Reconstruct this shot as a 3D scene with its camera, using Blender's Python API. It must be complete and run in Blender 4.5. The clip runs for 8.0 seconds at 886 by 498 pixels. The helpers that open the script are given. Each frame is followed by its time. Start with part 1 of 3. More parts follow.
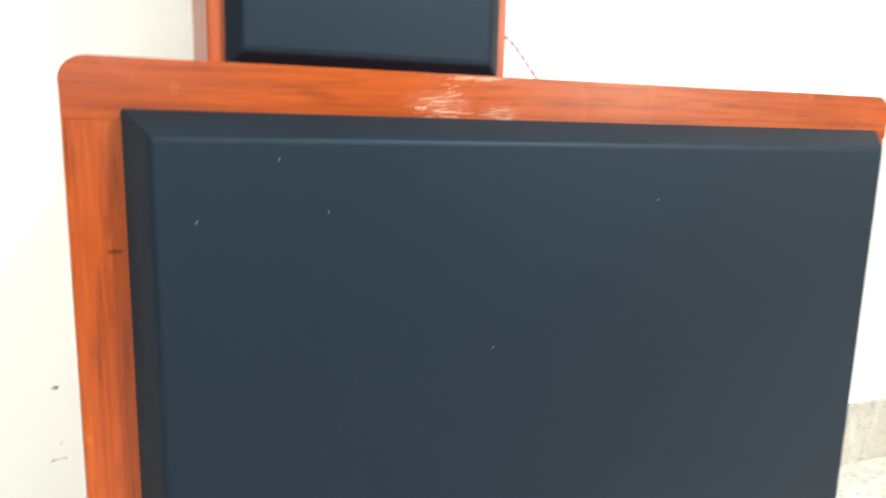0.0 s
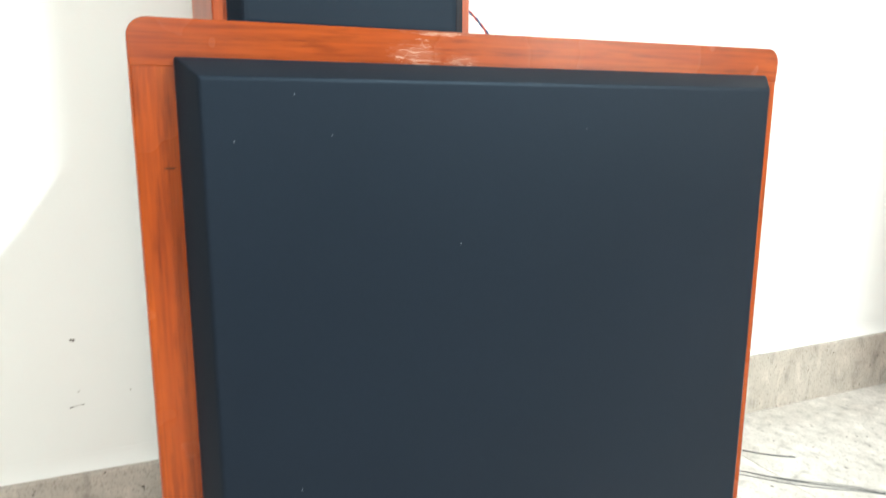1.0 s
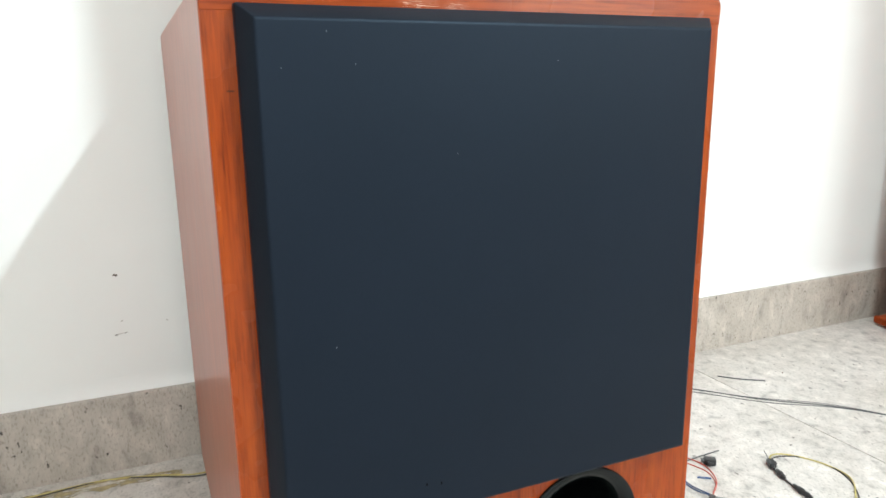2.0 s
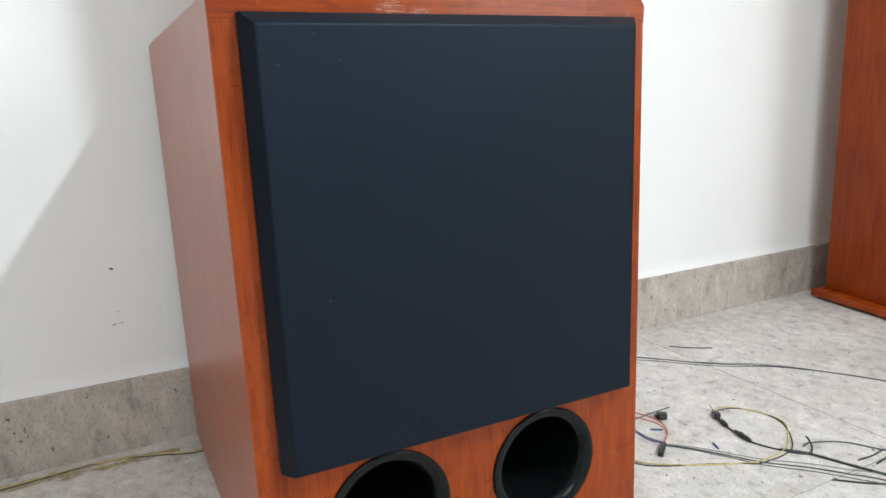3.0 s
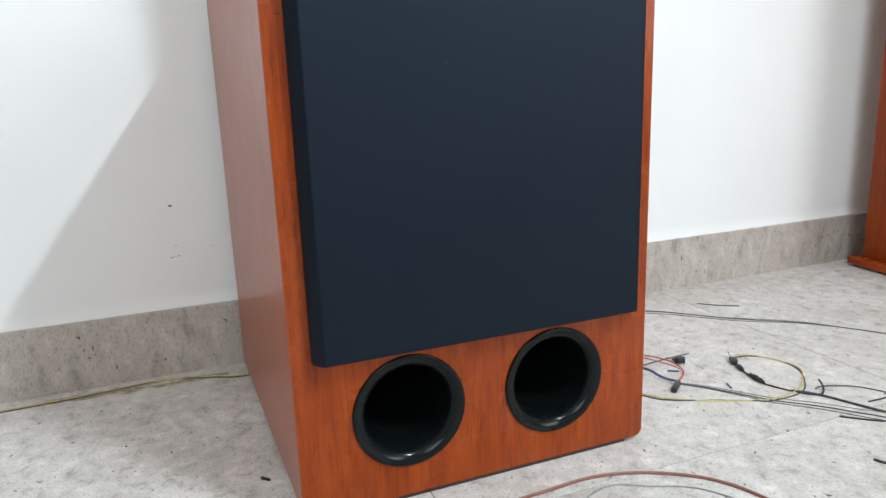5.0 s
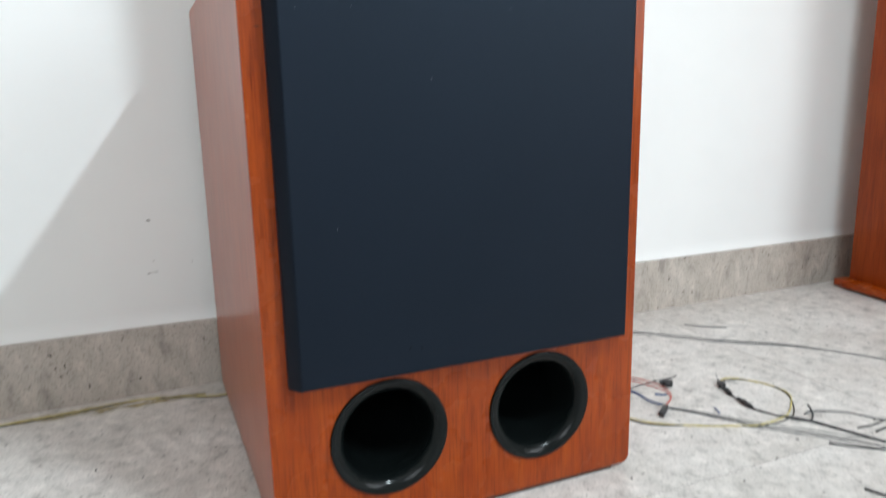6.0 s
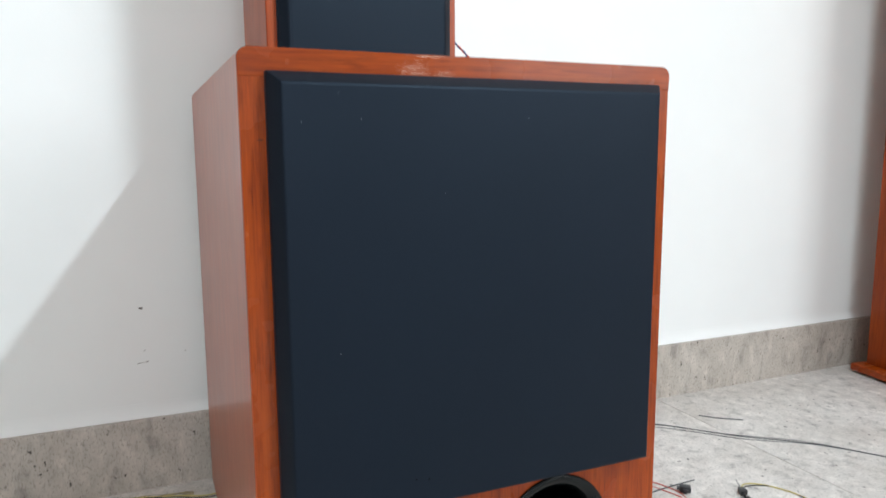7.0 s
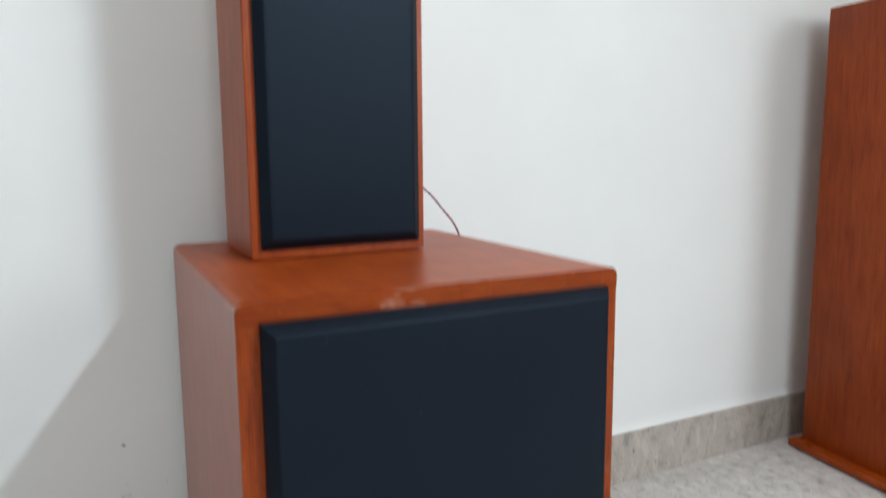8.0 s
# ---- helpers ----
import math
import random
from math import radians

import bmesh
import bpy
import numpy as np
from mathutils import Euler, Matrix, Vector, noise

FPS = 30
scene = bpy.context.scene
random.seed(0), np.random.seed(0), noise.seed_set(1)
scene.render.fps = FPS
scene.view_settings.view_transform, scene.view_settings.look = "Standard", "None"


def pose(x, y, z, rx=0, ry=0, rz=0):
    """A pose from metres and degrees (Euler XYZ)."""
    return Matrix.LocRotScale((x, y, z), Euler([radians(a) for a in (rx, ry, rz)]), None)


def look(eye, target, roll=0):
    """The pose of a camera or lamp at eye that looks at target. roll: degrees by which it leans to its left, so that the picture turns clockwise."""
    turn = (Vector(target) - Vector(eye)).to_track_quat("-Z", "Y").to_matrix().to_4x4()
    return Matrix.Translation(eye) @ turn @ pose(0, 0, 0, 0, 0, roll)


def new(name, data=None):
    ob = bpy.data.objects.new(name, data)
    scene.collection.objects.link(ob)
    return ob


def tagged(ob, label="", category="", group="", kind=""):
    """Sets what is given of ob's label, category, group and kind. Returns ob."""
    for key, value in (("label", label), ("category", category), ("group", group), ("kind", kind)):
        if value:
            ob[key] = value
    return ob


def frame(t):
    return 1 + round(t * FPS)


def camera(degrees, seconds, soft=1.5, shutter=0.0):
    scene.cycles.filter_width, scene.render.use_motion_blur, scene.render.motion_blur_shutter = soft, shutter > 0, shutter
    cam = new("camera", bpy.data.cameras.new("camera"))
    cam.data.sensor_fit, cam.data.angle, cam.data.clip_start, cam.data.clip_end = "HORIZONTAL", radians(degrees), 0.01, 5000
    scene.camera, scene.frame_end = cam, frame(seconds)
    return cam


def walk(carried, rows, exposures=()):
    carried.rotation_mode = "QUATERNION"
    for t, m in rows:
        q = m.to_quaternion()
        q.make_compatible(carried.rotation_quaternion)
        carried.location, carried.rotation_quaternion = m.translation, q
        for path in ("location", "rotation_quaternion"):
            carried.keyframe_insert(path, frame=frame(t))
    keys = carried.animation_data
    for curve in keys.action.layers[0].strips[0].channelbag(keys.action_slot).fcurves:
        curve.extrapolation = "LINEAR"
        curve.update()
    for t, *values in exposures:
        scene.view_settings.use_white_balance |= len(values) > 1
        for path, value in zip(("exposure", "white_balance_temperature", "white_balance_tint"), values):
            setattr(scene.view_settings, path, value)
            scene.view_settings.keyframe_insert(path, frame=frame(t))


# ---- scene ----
cam = camera(64.7, 8.0, shutter=0.5)
PATH = [
    (0, (0.042, -0.329, 0.631), (0.756, 1.501, 0.278), 1.5),
    (0.2, (0.037, -0.342, 0.634), (0.816, 1.472, 0.315), -0.1),
    (0.5, (0.023, -0.374, 0.623), (0.821, 1.431, 0.298), 0.1),
    (1, (0.003, -0.428, 0.604), (0.778, 1.375, 0.222), 0.2),
    (1.5, (-0.022, -0.487, 0.581), (0.748, 1.305, 0.139), -0.5),
    (1.7, (-0.034, -0.51, 0.578), (0.732, 1.282, 0.129), -0.7),
    (2.8, (-0.088, -0.621, 0.558), (0.755, 1.137, 0.116), -1.9),
    (3, (-0.102, -0.641, 0.556), (0.76, 1.112, 0.13), -2.4),
    (3.5, (-0.124, -0.677, 0.533), (0.668, 1.11, 0.111), -0.3),
    (4, (-0.113, -0.708, 0.501), (0.64, 1.096, 0.08), -1.0),
    (4.5, (-0.112, -0.738, 0.497), (0.608, 1.077, 0.064), -2.1),
    (4.7, (-0.11, -0.738, 0.497), (0.618, 1.071, 0.056), -2.3),
    (5.8, (-0.103, -0.732, 0.494), (0.611, 1.077, 0.026), -0.9),
    (6, (-0.095, -0.717, 0.498), (0.667, 1.085, 0.085), -1.2),
    (6.5, (-0.086, -0.676, 0.52), (0.687, 1.143, 0.211), -0.9),
    (7, (-0.081, -0.653, 0.563), (0.695, 1.169, 0.282), -0.3),
    (7.5, (-0.098, -0.665, 0.64), (0.742, 1.125, 0.34), -0.5),
    (7.8, (-0.109, -0.682, 0.727), (0.784, 1.083, 0.431), -0.7),
    (8, (-0.116, -0.694, 0.801), (0.768, 1.079, 0.53), -0.4),
]
walk(cam, [(t, look(eye, target, roll)) for t, eye, target, roll in PATH],
     exposures=[(0, 0.77, 6800, 2), (0.5, 0.66, 6750, 2), (1, 0.51, 6700, 3), (1.5, 0.40, 6650, 4), (1.7, 0.34, 6600, 5), (2.8, -0.28, 6450, 10), (4.5, -0.29, 6290, 10), (6, -0.31, 6290, 10), (7, -0.29, 6290, 10), (7.5, -0.45, 6290, 10), (8, -0.73, 6310, 10)])


# ---- world, lights, exposure ----
world = bpy.data.worlds.new("world")
scene.world = world
world.use_nodes = True
wn = world.node_tree
sky = wn.nodes.new("ShaderNodeTexSky")
sky.sky_type = "NISHITA"
sky.sun_disc = False
sky.sun_elevation, sky.sun_rotation = radians(48), radians(140)
wn.links.new(sky.outputs[0], wn.nodes["Background"].inputs[0])
wn.nodes["Background"].inputs[1].default_value = 0.1


def area(name, m, sx, sy, watts, colour):
    data = bpy.data.lights.new(name, "AREA")
    data.shape, data.size, data.size_y, data.energy, data.color = "RECTANGLE", sx, sy, watts, colour
    ob = new(name, data)
    ob.matrix_world = m
    return ob


# the room: back wall at y = WALL, closed behind the camera
WALL, SKIRT_Y, SKIRT_Z = 0.577, 0.562, 0.1216
ROOM_W, ROOM_E, ROOM_S, ROOM_H = -1.75, 3.3, -3.1, 2.75
LAMP = Vector((1.02, -1.40, 2.03))
area("tube_light_glow", pose(LAMP.x - 0.02, LAMP.y, LAMP.z - 0.04, 0, 44, 0), 0.05, 0.50, 57, (0.82, 0.95, 1.0))
# first window inferred from reflections; second invented to brighten the left wall
WINDOWS = ((1.85, 3.15, 0.75, 2.45), (-1.15, 0.20, 0.95, 2.45))
for (xa, xb, za, zb), watts in zip(WINDOWS, (73, 47)):
    area("unseen_window_light", pose((xa + xb) / 2, ROOM_S - 0.04, (za + zb) / 2, 90, 0, 0), xb - xa - 0.1, zb - za - 0.1, watts, (0.925, 0.96, 0.968))


# ---- materials ----
def material(name):
    m = bpy.data.materials.new(name)
    m.use_nodes = True
    return m, m.node_tree, m.node_tree.nodes["Principled BSDF"]


def node(nt, kind, **sets):
    n = nt.nodes.new(kind)
    for key, value in sets.items():
        n.inputs[key.replace("_", " ")].default_value = value
    return n


def ramp(nt, source, stops):
    r = nt.nodes.new("ShaderNodeValToRGB")
    while len(r.color_ramp.elements) < len(stops):
        r.color_ramp.elements.new(0.5)
    for e, (at, c) in zip(r.color_ramp.elements, stops):
        e.position, e.color = at, (*c, 1) if len(c) == 3 else c
    nt.links.new(source, r.inputs[0])
    return r


def mixed(nt, how, fac, a, b):
    x = nt.nodes.new("ShaderNodeMix")
    x.data_type, x.blend_type = "RGBA", how
    for socket, v in ((x.inputs[0], fac), (x.inputs[6], a), (x.inputs[7], b)):
        if hasattr(v, "is_output"):
            nt.links.new(v, socket)
        elif isinstance(v, tuple):
            socket.default_value = (*v, 1)
        else:
            socket.default_value = v
    return x.outputs[2]


def mapped(nt, scale, loc=(0, 0, 0)):
    c = nt.nodes.new("ShaderNodeTexCoord")
    m = node(nt, "ShaderNodeMapping", Scale=scale, Location=loc)
    nt.links.new(c.outputs["Object"], m.inputs[0])
    return m.outputs[0]


def noise_of(nt, vec, scale, detail=4.0, rough=0.55, distort=0.0):
    n = node(nt, "ShaderNodeTexNoise", Scale=scale, Detail=detail, Roughness=rough, Distortion=distort)
    nt.links.new(vec, n.inputs["Vector"])
    return n.outputs[0]


def bumped(nt, bsdf, height, strength, distance):
    b = node(nt, "ShaderNodeBump", Strength=strength, Distance=distance)
    nt.links.new(height, b.inputs["Height"])
    nt.links.new(b.outputs[0], bsdf.inputs["Normal"])


def cherry(name, along, seed=0.0, dark=0.94, rough=0.27, scuffed_glinted=False, grain=0.75, spec=0.24):
    """Lacquered orange-red cherry veneer, grain along the axis given."""
    m, nt, bsdf = material(name)
    fine = [400.0, 400.0, 400.0]
    wide = [60.0, 60.0, 60.0]
    fine["xyz".index(along)], wide["xyz".index(along)] = 12.0, 9.0
    pores = noise_of(nt, mapped(nt, fine, (seed, seed * 2, seed)), 1.0, 5.0, 0.62, 0.1)
    bands = noise_of(nt, mapped(nt, wide, (seed * 3, seed, seed)), 1.0, 4.0, 0.6, 0.2)
    cloud = noise_of(nt, mapped(nt, (5, 5, 5), (seed, 0, seed)), 1.0, 2.0)
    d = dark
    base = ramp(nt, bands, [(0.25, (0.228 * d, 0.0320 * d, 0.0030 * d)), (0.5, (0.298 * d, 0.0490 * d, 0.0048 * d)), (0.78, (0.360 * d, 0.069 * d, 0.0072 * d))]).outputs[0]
    lines = ramp(nt, pores, [(0.28, (0.46, 0.36, 0.30)), (0.48, (0.86, 0.82, 0.78)), (0.66, (1.06, 1.06, 1.06))]).outputs[0]
    colour = mixed(nt, "MULTIPLY", grain, base, lines)
    shade = ramp(nt, cloud, [(0.3, (0.86, 0.84, 0.82)), (0.7, (1.05, 1.05, 1.05))]).outputs[0]
    colour = mixed(nt, "MULTIPLY", 1.0, colour, shade)
    figure = noise_of(nt, mapped(nt, [26.0 if axis == along else 260.0 for axis in "xyz"], (seed, 0.4, seed)), 1.0, 3.0, 0.6)
    colour = mixed(nt, "MULTIPLY", grain * 0.7, colour, ramp(nt, figure, [(0.30, (0.45, 0.34, 0.28)), (0.46, (1, 1, 1))]).outputs[0])
    if scuffed_glinted:
        # torn veneer on the top rail, two pale frayed patches, plus a painted edge glint
        c = nt.nodes.new("ShaderNodeTexCoord")
        total = None
        for cx, cz, rx, rz in ((0.167, 0.6405, 0.022, 0.0100), (0.200, 0.6370, 0.016, 0.0055), (0.190, 0.6542, 0.040, 0.0024)):
            mp = node(nt, "ShaderNodeMapping", Scale=(1 / rx, 0.0, 1 / rz), Location=(-cx / rx, 0, -cz / rz))
            nt.links.new(c.outputs["Object"], mp.inputs[0])
            ln = nt.nodes.new("ShaderNodeVectorMath")
            ln.operation = "LENGTH"
            nt.links.new(mp.outputs[0], ln.inputs[0])
            inv = nt.nodes.new("ShaderNodeMath")
            inv.operation, inv.use_clamp = "SUBTRACT", True
            inv.inputs[0].default_value = 1.0
            nt.links.new(ln.outputs["Value"], inv.inputs[1])
            if total is None:
                total = inv.outputs[0]
            else:
                mx = nt.nodes.new("ShaderNodeMath")
                mx.operation = "MAXIMUM"
                nt.links.new(total, mx.inputs[0])
                nt.links.new(inv.outputs[0], mx.inputs[1])
                total = mx.outputs[0]
        fray = noise_of(nt, mapped(nt, (110, 110, 1100)), 1.0, 4.0, 0.7, 0.4)
        add = nt.nodes.new("ShaderNodeMath")
        add.operation = "MULTIPLY_ADD"
        add.inputs[1].default_value = 0.32
        nt.links.new(total, add.inputs[0])
        nt.links.new(fray, add.inputs[2])
        gate = nt.nodes.new("ShaderNodeMath")
        gate.operation = "GREATER_THAN"
        gate.inputs[1].default_value = 0.04
        nt.links.new(total, gate.inputs[0])
        soft = ramp(nt, add.outputs[0], [(0.61, (0, 0, 0)), (0.69, (1, 1, 1))]).outputs[0]
        mask = nt.nodes.new("ShaderNodeMath")
        mask.operation = "MULTIPLY"
        nt.links.new(soft, mask.inputs[0])
        nt.links.new(gate.outputs[0], mask.inputs[1])
        fade = nt.nodes.new("ShaderNodeMath")
        fade.operation = "MULTIPLY"
        fade.inputs[1].default_value = 0.09
        nt.links.new(mask.outputs[0], fade.inputs[0])
        colour = mixed(nt, "MIX", fade.outputs[0], colour, (0.62, 0.42, 0.34))
    nt.links.new(colour, bsdf.inputs["Base Color"])
    smear = noise_of(nt, mapped(nt, (14, 14, 14), (seed, seed, 0)), 1.0, 3.0)
    nt.links.new(ramp(nt, smear, [(0.3, (rough * 0.96,) * 3), (0.7, (rough * 1.06,) * 3)]).outputs[0], bsdf.inputs["Roughness"])
    bsdf.inputs["Specular IOR Level"].default_value = spec
    return m


def cloth(name, colour, fuzz, tint):
    """Fine woven grille cloth with a fuzzy sheen."""
    m, nt, bsdf = material(name)
    weave = noise_of(nt, mapped(nt, (900, 900, 900)), 1.0, 2.0)
    threads = noise_of(nt, mapped(nt, (500, 60, 330)), 1.0, 2.0)
    lint = noise_of(nt, mapped(nt, (6, 6, 6)), 1.0, 3.0)
    a = tuple(v * 0.93 for v in colour)
    b = tuple(v * 1.07 for v in colour)
    c = ramp(nt, threads, [(0.3, a), (0.7, b)]).outputs[0]
    c = mixed(nt, "MULTIPLY", 1.0, c, ramp(nt, lint, [(0.3, (0.88, 0.88, 0.9)), (0.7, (1.1, 1.1, 1.1))]).outputs[0])
    nt.links.new(c, bsdf.inputs["Base Color"])
    bsdf.inputs["Roughness"].default_value = 0.5
    bsdf.inputs["Specular IOR Level"].default_value = 0.24
    bsdf.inputs["Specular Tint"].default_value = (0.58, 0.78, 1.0, 1)
    bsdf.inputs["Sheen Weight"].default_value = fuzz
    bsdf.inputs["Sheen Roughness"].default_value = 0.32
    bsdf.inputs["Sheen Tint"].default_value = tint
    bumped(nt, bsdf, weave, 0.15, 0.0003)
    return m


def granite(name, tone, rough, contrast=1.0, stretch=(1, 1, 1), patch=40.0):
    """Pale grey granite with drifting veins, flecks and sparse black grains."""
    m, nt, bsdf = material(name)
    vec = mapped(nt, (1, 1, 1))
    info = nt.nodes.new("ShaderNodeObjectInfo")
    shift = nt.nodes.new("ShaderNodeVectorMath")
    shift.operation = "ADD"
    nt.links.new(vec, shift.inputs[0])
    spread = nt.nodes.new("ShaderNodeMath")
    spread.operation = "MULTIPLY"
    spread.inputs[1].default_value = 7.0
    nt.links.new(info.outputs["Random"], spread.inputs[0])
    nt.links.new(spread.outputs[0], shift.inputs[1])
    v = shift.outputs[0]
    lean = node(nt, "ShaderNodeMapping", Scale=stretch, Rotation=(0.25, 0.3, 0.45))
    nt.links.new(v, lean.inputs[0])
    w = lean.outputs[0]
    big = noise_of(nt, v, 7.0, 3.0, 0.5, 0.6)
    mid = noise_of(nt, w, patch, 5.0, 0.6, 0.35)
    tiny = noise_of(nt, w, 260.0, 3.0, 0.6)
    k = contrast
    base = ramp(nt, mid, [(0.30, tuple(c * (1 - 0.34 * k) for c in tone)), (0.44, tuple(c * (1 - 0.07 * k) for c in tone)), (0.56, tone), (0.72, tuple(min(0.9, c * (1 + 0.20 * k)) for c in tone))]).outputs[0]
    base = mixed(nt, "MULTIPLY", 1.0, base, ramp(nt, big, [(0.3, (0.88, 0.87, 0.85)), (0.7, (1.06, 1.06, 1.06))]).outputs[0])
    base = mixed(nt, "MULTIPLY", 0.72, base, ramp(nt, tiny, [(0.30, (0.52, 0.51, 0.50)), (0.46, (1, 1, 1)), (0.70, (1.10, 1.10, 1.10))]).outputs[0])
    warp = node(nt, "ShaderNodeTexNoise", Scale=120.0, Detail=3.0)
    nt.links.new(v, warp.inputs["Vector"])
    bend = nt.nodes.new("ShaderNodeVectorMath")
    bend.operation = "MULTIPLY_ADD"
    bend.inputs[1].default_value = (0.016, 0.016, 0.016)
    nt.links.new(warp.outputs["Color"], bend.inputs[0])
    nt.links.new(w, bend.inputs[2])
    vor = node(nt, "ShaderNodeTexVoronoi", Scale=46.0, Randomness=1.0)
    nt.links.new(bend.outputs[0], vor.inputs["Vector"])
    grain = ramp(nt, vor.outputs["Distance"], [(0.06, (0.14, 0.13, 0.12)), (0.14, (1, 1, 1))]).outputs[0]
    pick = node(nt, "ShaderNodeSeparateColor")
    nt.links.new(vor.outputs["Color"], pick.inputs[0])
    gate = nt.nodes.new("ShaderNodeMath")
    gate.operation = "GREATER_THAN"
    gate.inputs[1].default_value = 0.32
    nt.links.new(pick.outputs[0], gate.inputs[0])
    base = mixed(nt, "MULTIPLY", gate.outputs[0], base, grain)
    nt.links.new(base, bsdf.inputs["Base Color"])
    nt.links.new(ramp(nt, big, [(0.3, (rough * 0.85,) * 3), (0.7, (rough * 1.15,) * 3)]).outputs[0], bsdf.inputs["Roughness"])
    bumped(nt, bsdf, mid, 0.10, 0.0008)
    return m


def paint(name, colour, relief=0.12):
    m, nt, bsdf = material(name)
    vec = mapped(nt, (1, 1, 1))
    blotch = noise_of(nt, vec, 2.2, 4.0, 0.6)
    roller = noise_of(nt, vec, 230.0, 3.0)
    waves = noise_of(nt, vec, 7.0, 2.0)
    lo, hi = tuple(c * 0.965 for c in colour), tuple(min(1, c * 1.02) for c in colour)
    nt.links.new(ramp(nt, blotch, [(0.3, lo), (0.7, hi)]).outputs[0], bsdf.inputs["Base Color"])
    bsdf.inputs["Roughness"].default_value = 0.55
    s = nt.nodes.new("ShaderNodeMath")
    s.operation = "MULTIPLY_ADD"
    s.inputs[1].default_value = 9.0
    nt.links.new(waves, s.inputs[0])
    nt.links.new(roller, s.inputs[2])
    bumped(nt, bsdf, s.outputs[0], relief, 0.0009)
    return m


def plain(name, colour, rough=0.5, spec=0.5, vary=0.15, scale=60.0):
    m, nt, bsdf = material(name)
    n = noise_of(nt, mapped(nt, (1, 1, 1)), scale, 3.0)
    nt.links.new(ramp(nt, n, [(0.3, tuple(c * (1 - vary) for c in colour)), (0.7, tuple(min(1, c * (1 + vary)) for c in colour))]).outputs[0], bsdf.inputs["Base Color"])
    bsdf.inputs["Roughness"].default_value = rough
    bsdf.inputs["Specular IOR Level"].default_value = spec
    return m


CHERRY_Z = cherry("cherry_veneer_upright", "z", 0.0, scuffed_glinted=True)
CHERRY_X = cherry("cherry_veneer_rail", "x", 1.7, scuffed_glinted=True)
# lit copies of the veneer: colour raised for the top and the sides
CHERRY_TOP_LIT = cherry("cherry_veneer_top_lightened", "y", 2.3, dark=1.38, rough=0.36, grain=0.25)
CHERRY_SIDE_LIT = cherry("cherry_veneer_side_lightened", "z", 4.4, dark=1.12, rough=0.29, grain=0.12, spec=0.9)
CHERRY_SMALL = cherry("cherry_veneer_small", "z", 3.1, dark=1.08, rough=0.34, grain=0.45, spec=0.3)
CHERRY_TOWER = cherry("cherry_veneer_tower", "z", 5.3, dark=1.08, rough=0.4, grain=0.45)
CLOTH = cloth("grille_cloth", (0.0032, 0.0049, 0.0094), 0.05, (0.70, 0.85, 1.0, 1))
PORT = plain("port_plastic", (0.0046, 0.0062, 0.0062), 0.17, 0.17)
# near-black colour standing in for the shade inside hollows
HOLLOW_SHADE = plain("painted_hollow_shade", (0.002, 0.002, 0.002), 0.95, 0.0)
RUBBER = plain("rubber", (0.02, 0.02, 0.02), 0.7)
GRANITE_FLOOR = granite("granite_floor", (0.652, 0.616, 0.586), 0.42, 1.15, (1.12, 0.95, 1))
GRANITE_SKIRT = granite("granite_skirting", (0.455, 0.408, 0.362), 0.5, 1.1, (1.25, 1.0, 0.62), 33.0)
GROUT = plain("grout", (0.17, 0.16, 0.145), 0.9)
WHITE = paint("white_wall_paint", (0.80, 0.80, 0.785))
# darker tone for the unseen walls, weakening their bounce and reflections
UNSEEN_DIM = paint("unseen_wall_dim_paint", (0.42, 0.40, 0.37))
CEILING_WHITE = paint("ceiling_paint", (0.82, 0.82, 0.81))
SCUFF = plain("wall_scuff_dirt", (0.13, 0.115, 0.10), 0.8)
SCUFF_PALE = plain("wall_scuff_pale", (0.58, 0.56, 0.53), 0.8)
YELLOW = plain("yellow_insulation", (0.55, 0.46, 0.17), 0.45)
BLACK_WIRE = plain("black_insulation", (0.022, 0.022, 0.024), 0.4)
GREY_WIRE = plain("grey_insulation", (0.085, 0.088, 0.092), 0.45)
CLEAR_WIRE = plain("pale_insulation", (0.27, 0.27, 0.26), 0.35)
RED_WIRE = plain("red_insulation", (0.55, 0.09, 0.06), 0.4)
BLUE_WIRE = plain("blue_insulation", (0.02, 0.07, 0.21), 0.4)
PINK_WIRE = plain("red_brown_insulation", (0.21, 0.065, 0.045), 0.35)
COPPER = plain("pale_copper_insulation", (0.29, 0.155, 0.12), 0.35)
WHITE_PLASTIC = plain("white_plastic", (0.8, 0.8, 0.8), 0.4)
SCUFF_KNOT = plain("veneer_knot", (0.085, 0.020, 0.006), 0.8, 0.1)
BASE_BOARD = plain("base_board_stain", (0.035, 0.014, 0.008), 0.6)
TORN_AND_GLINT = plain("raw_torn_wood_and_glint", (0.56, 0.38, 0.29), 0.8, 0.3)
LINT = plain("lint", (0.24, 0.25, 0.26), 0.9)
CHERRY_PLINTH = cherry("cherry_veneer_plinth", "y", 7.7, dark=1.2, grain=0.4)


# ---- building helpers ----
def finish(bm, mat, smooth=None):
    me = bpy.data.meshes.new("mesh")
    bmesh.ops.recalc_face_normals(bm, faces=bm.faces)
    bm.to_mesh(me)
    bm.free()
    me.materials.append(mat)
    if smooth:
        for p in me.polygons:
            p.use_smooth = True
        me.set_sharp_from_angle(angle=radians(smooth))
    return me


def part(name, bm, mat, parent=None, label="", smooth=None):
    ob = new(name, finish(bm, mat, smooth))
    if parent:
        ob.parent = parent
    if label:
        ob["label"] = label
    return ob


def empty(name, m):
    ob = new(name)
    ob.matrix_world = m
    return ob


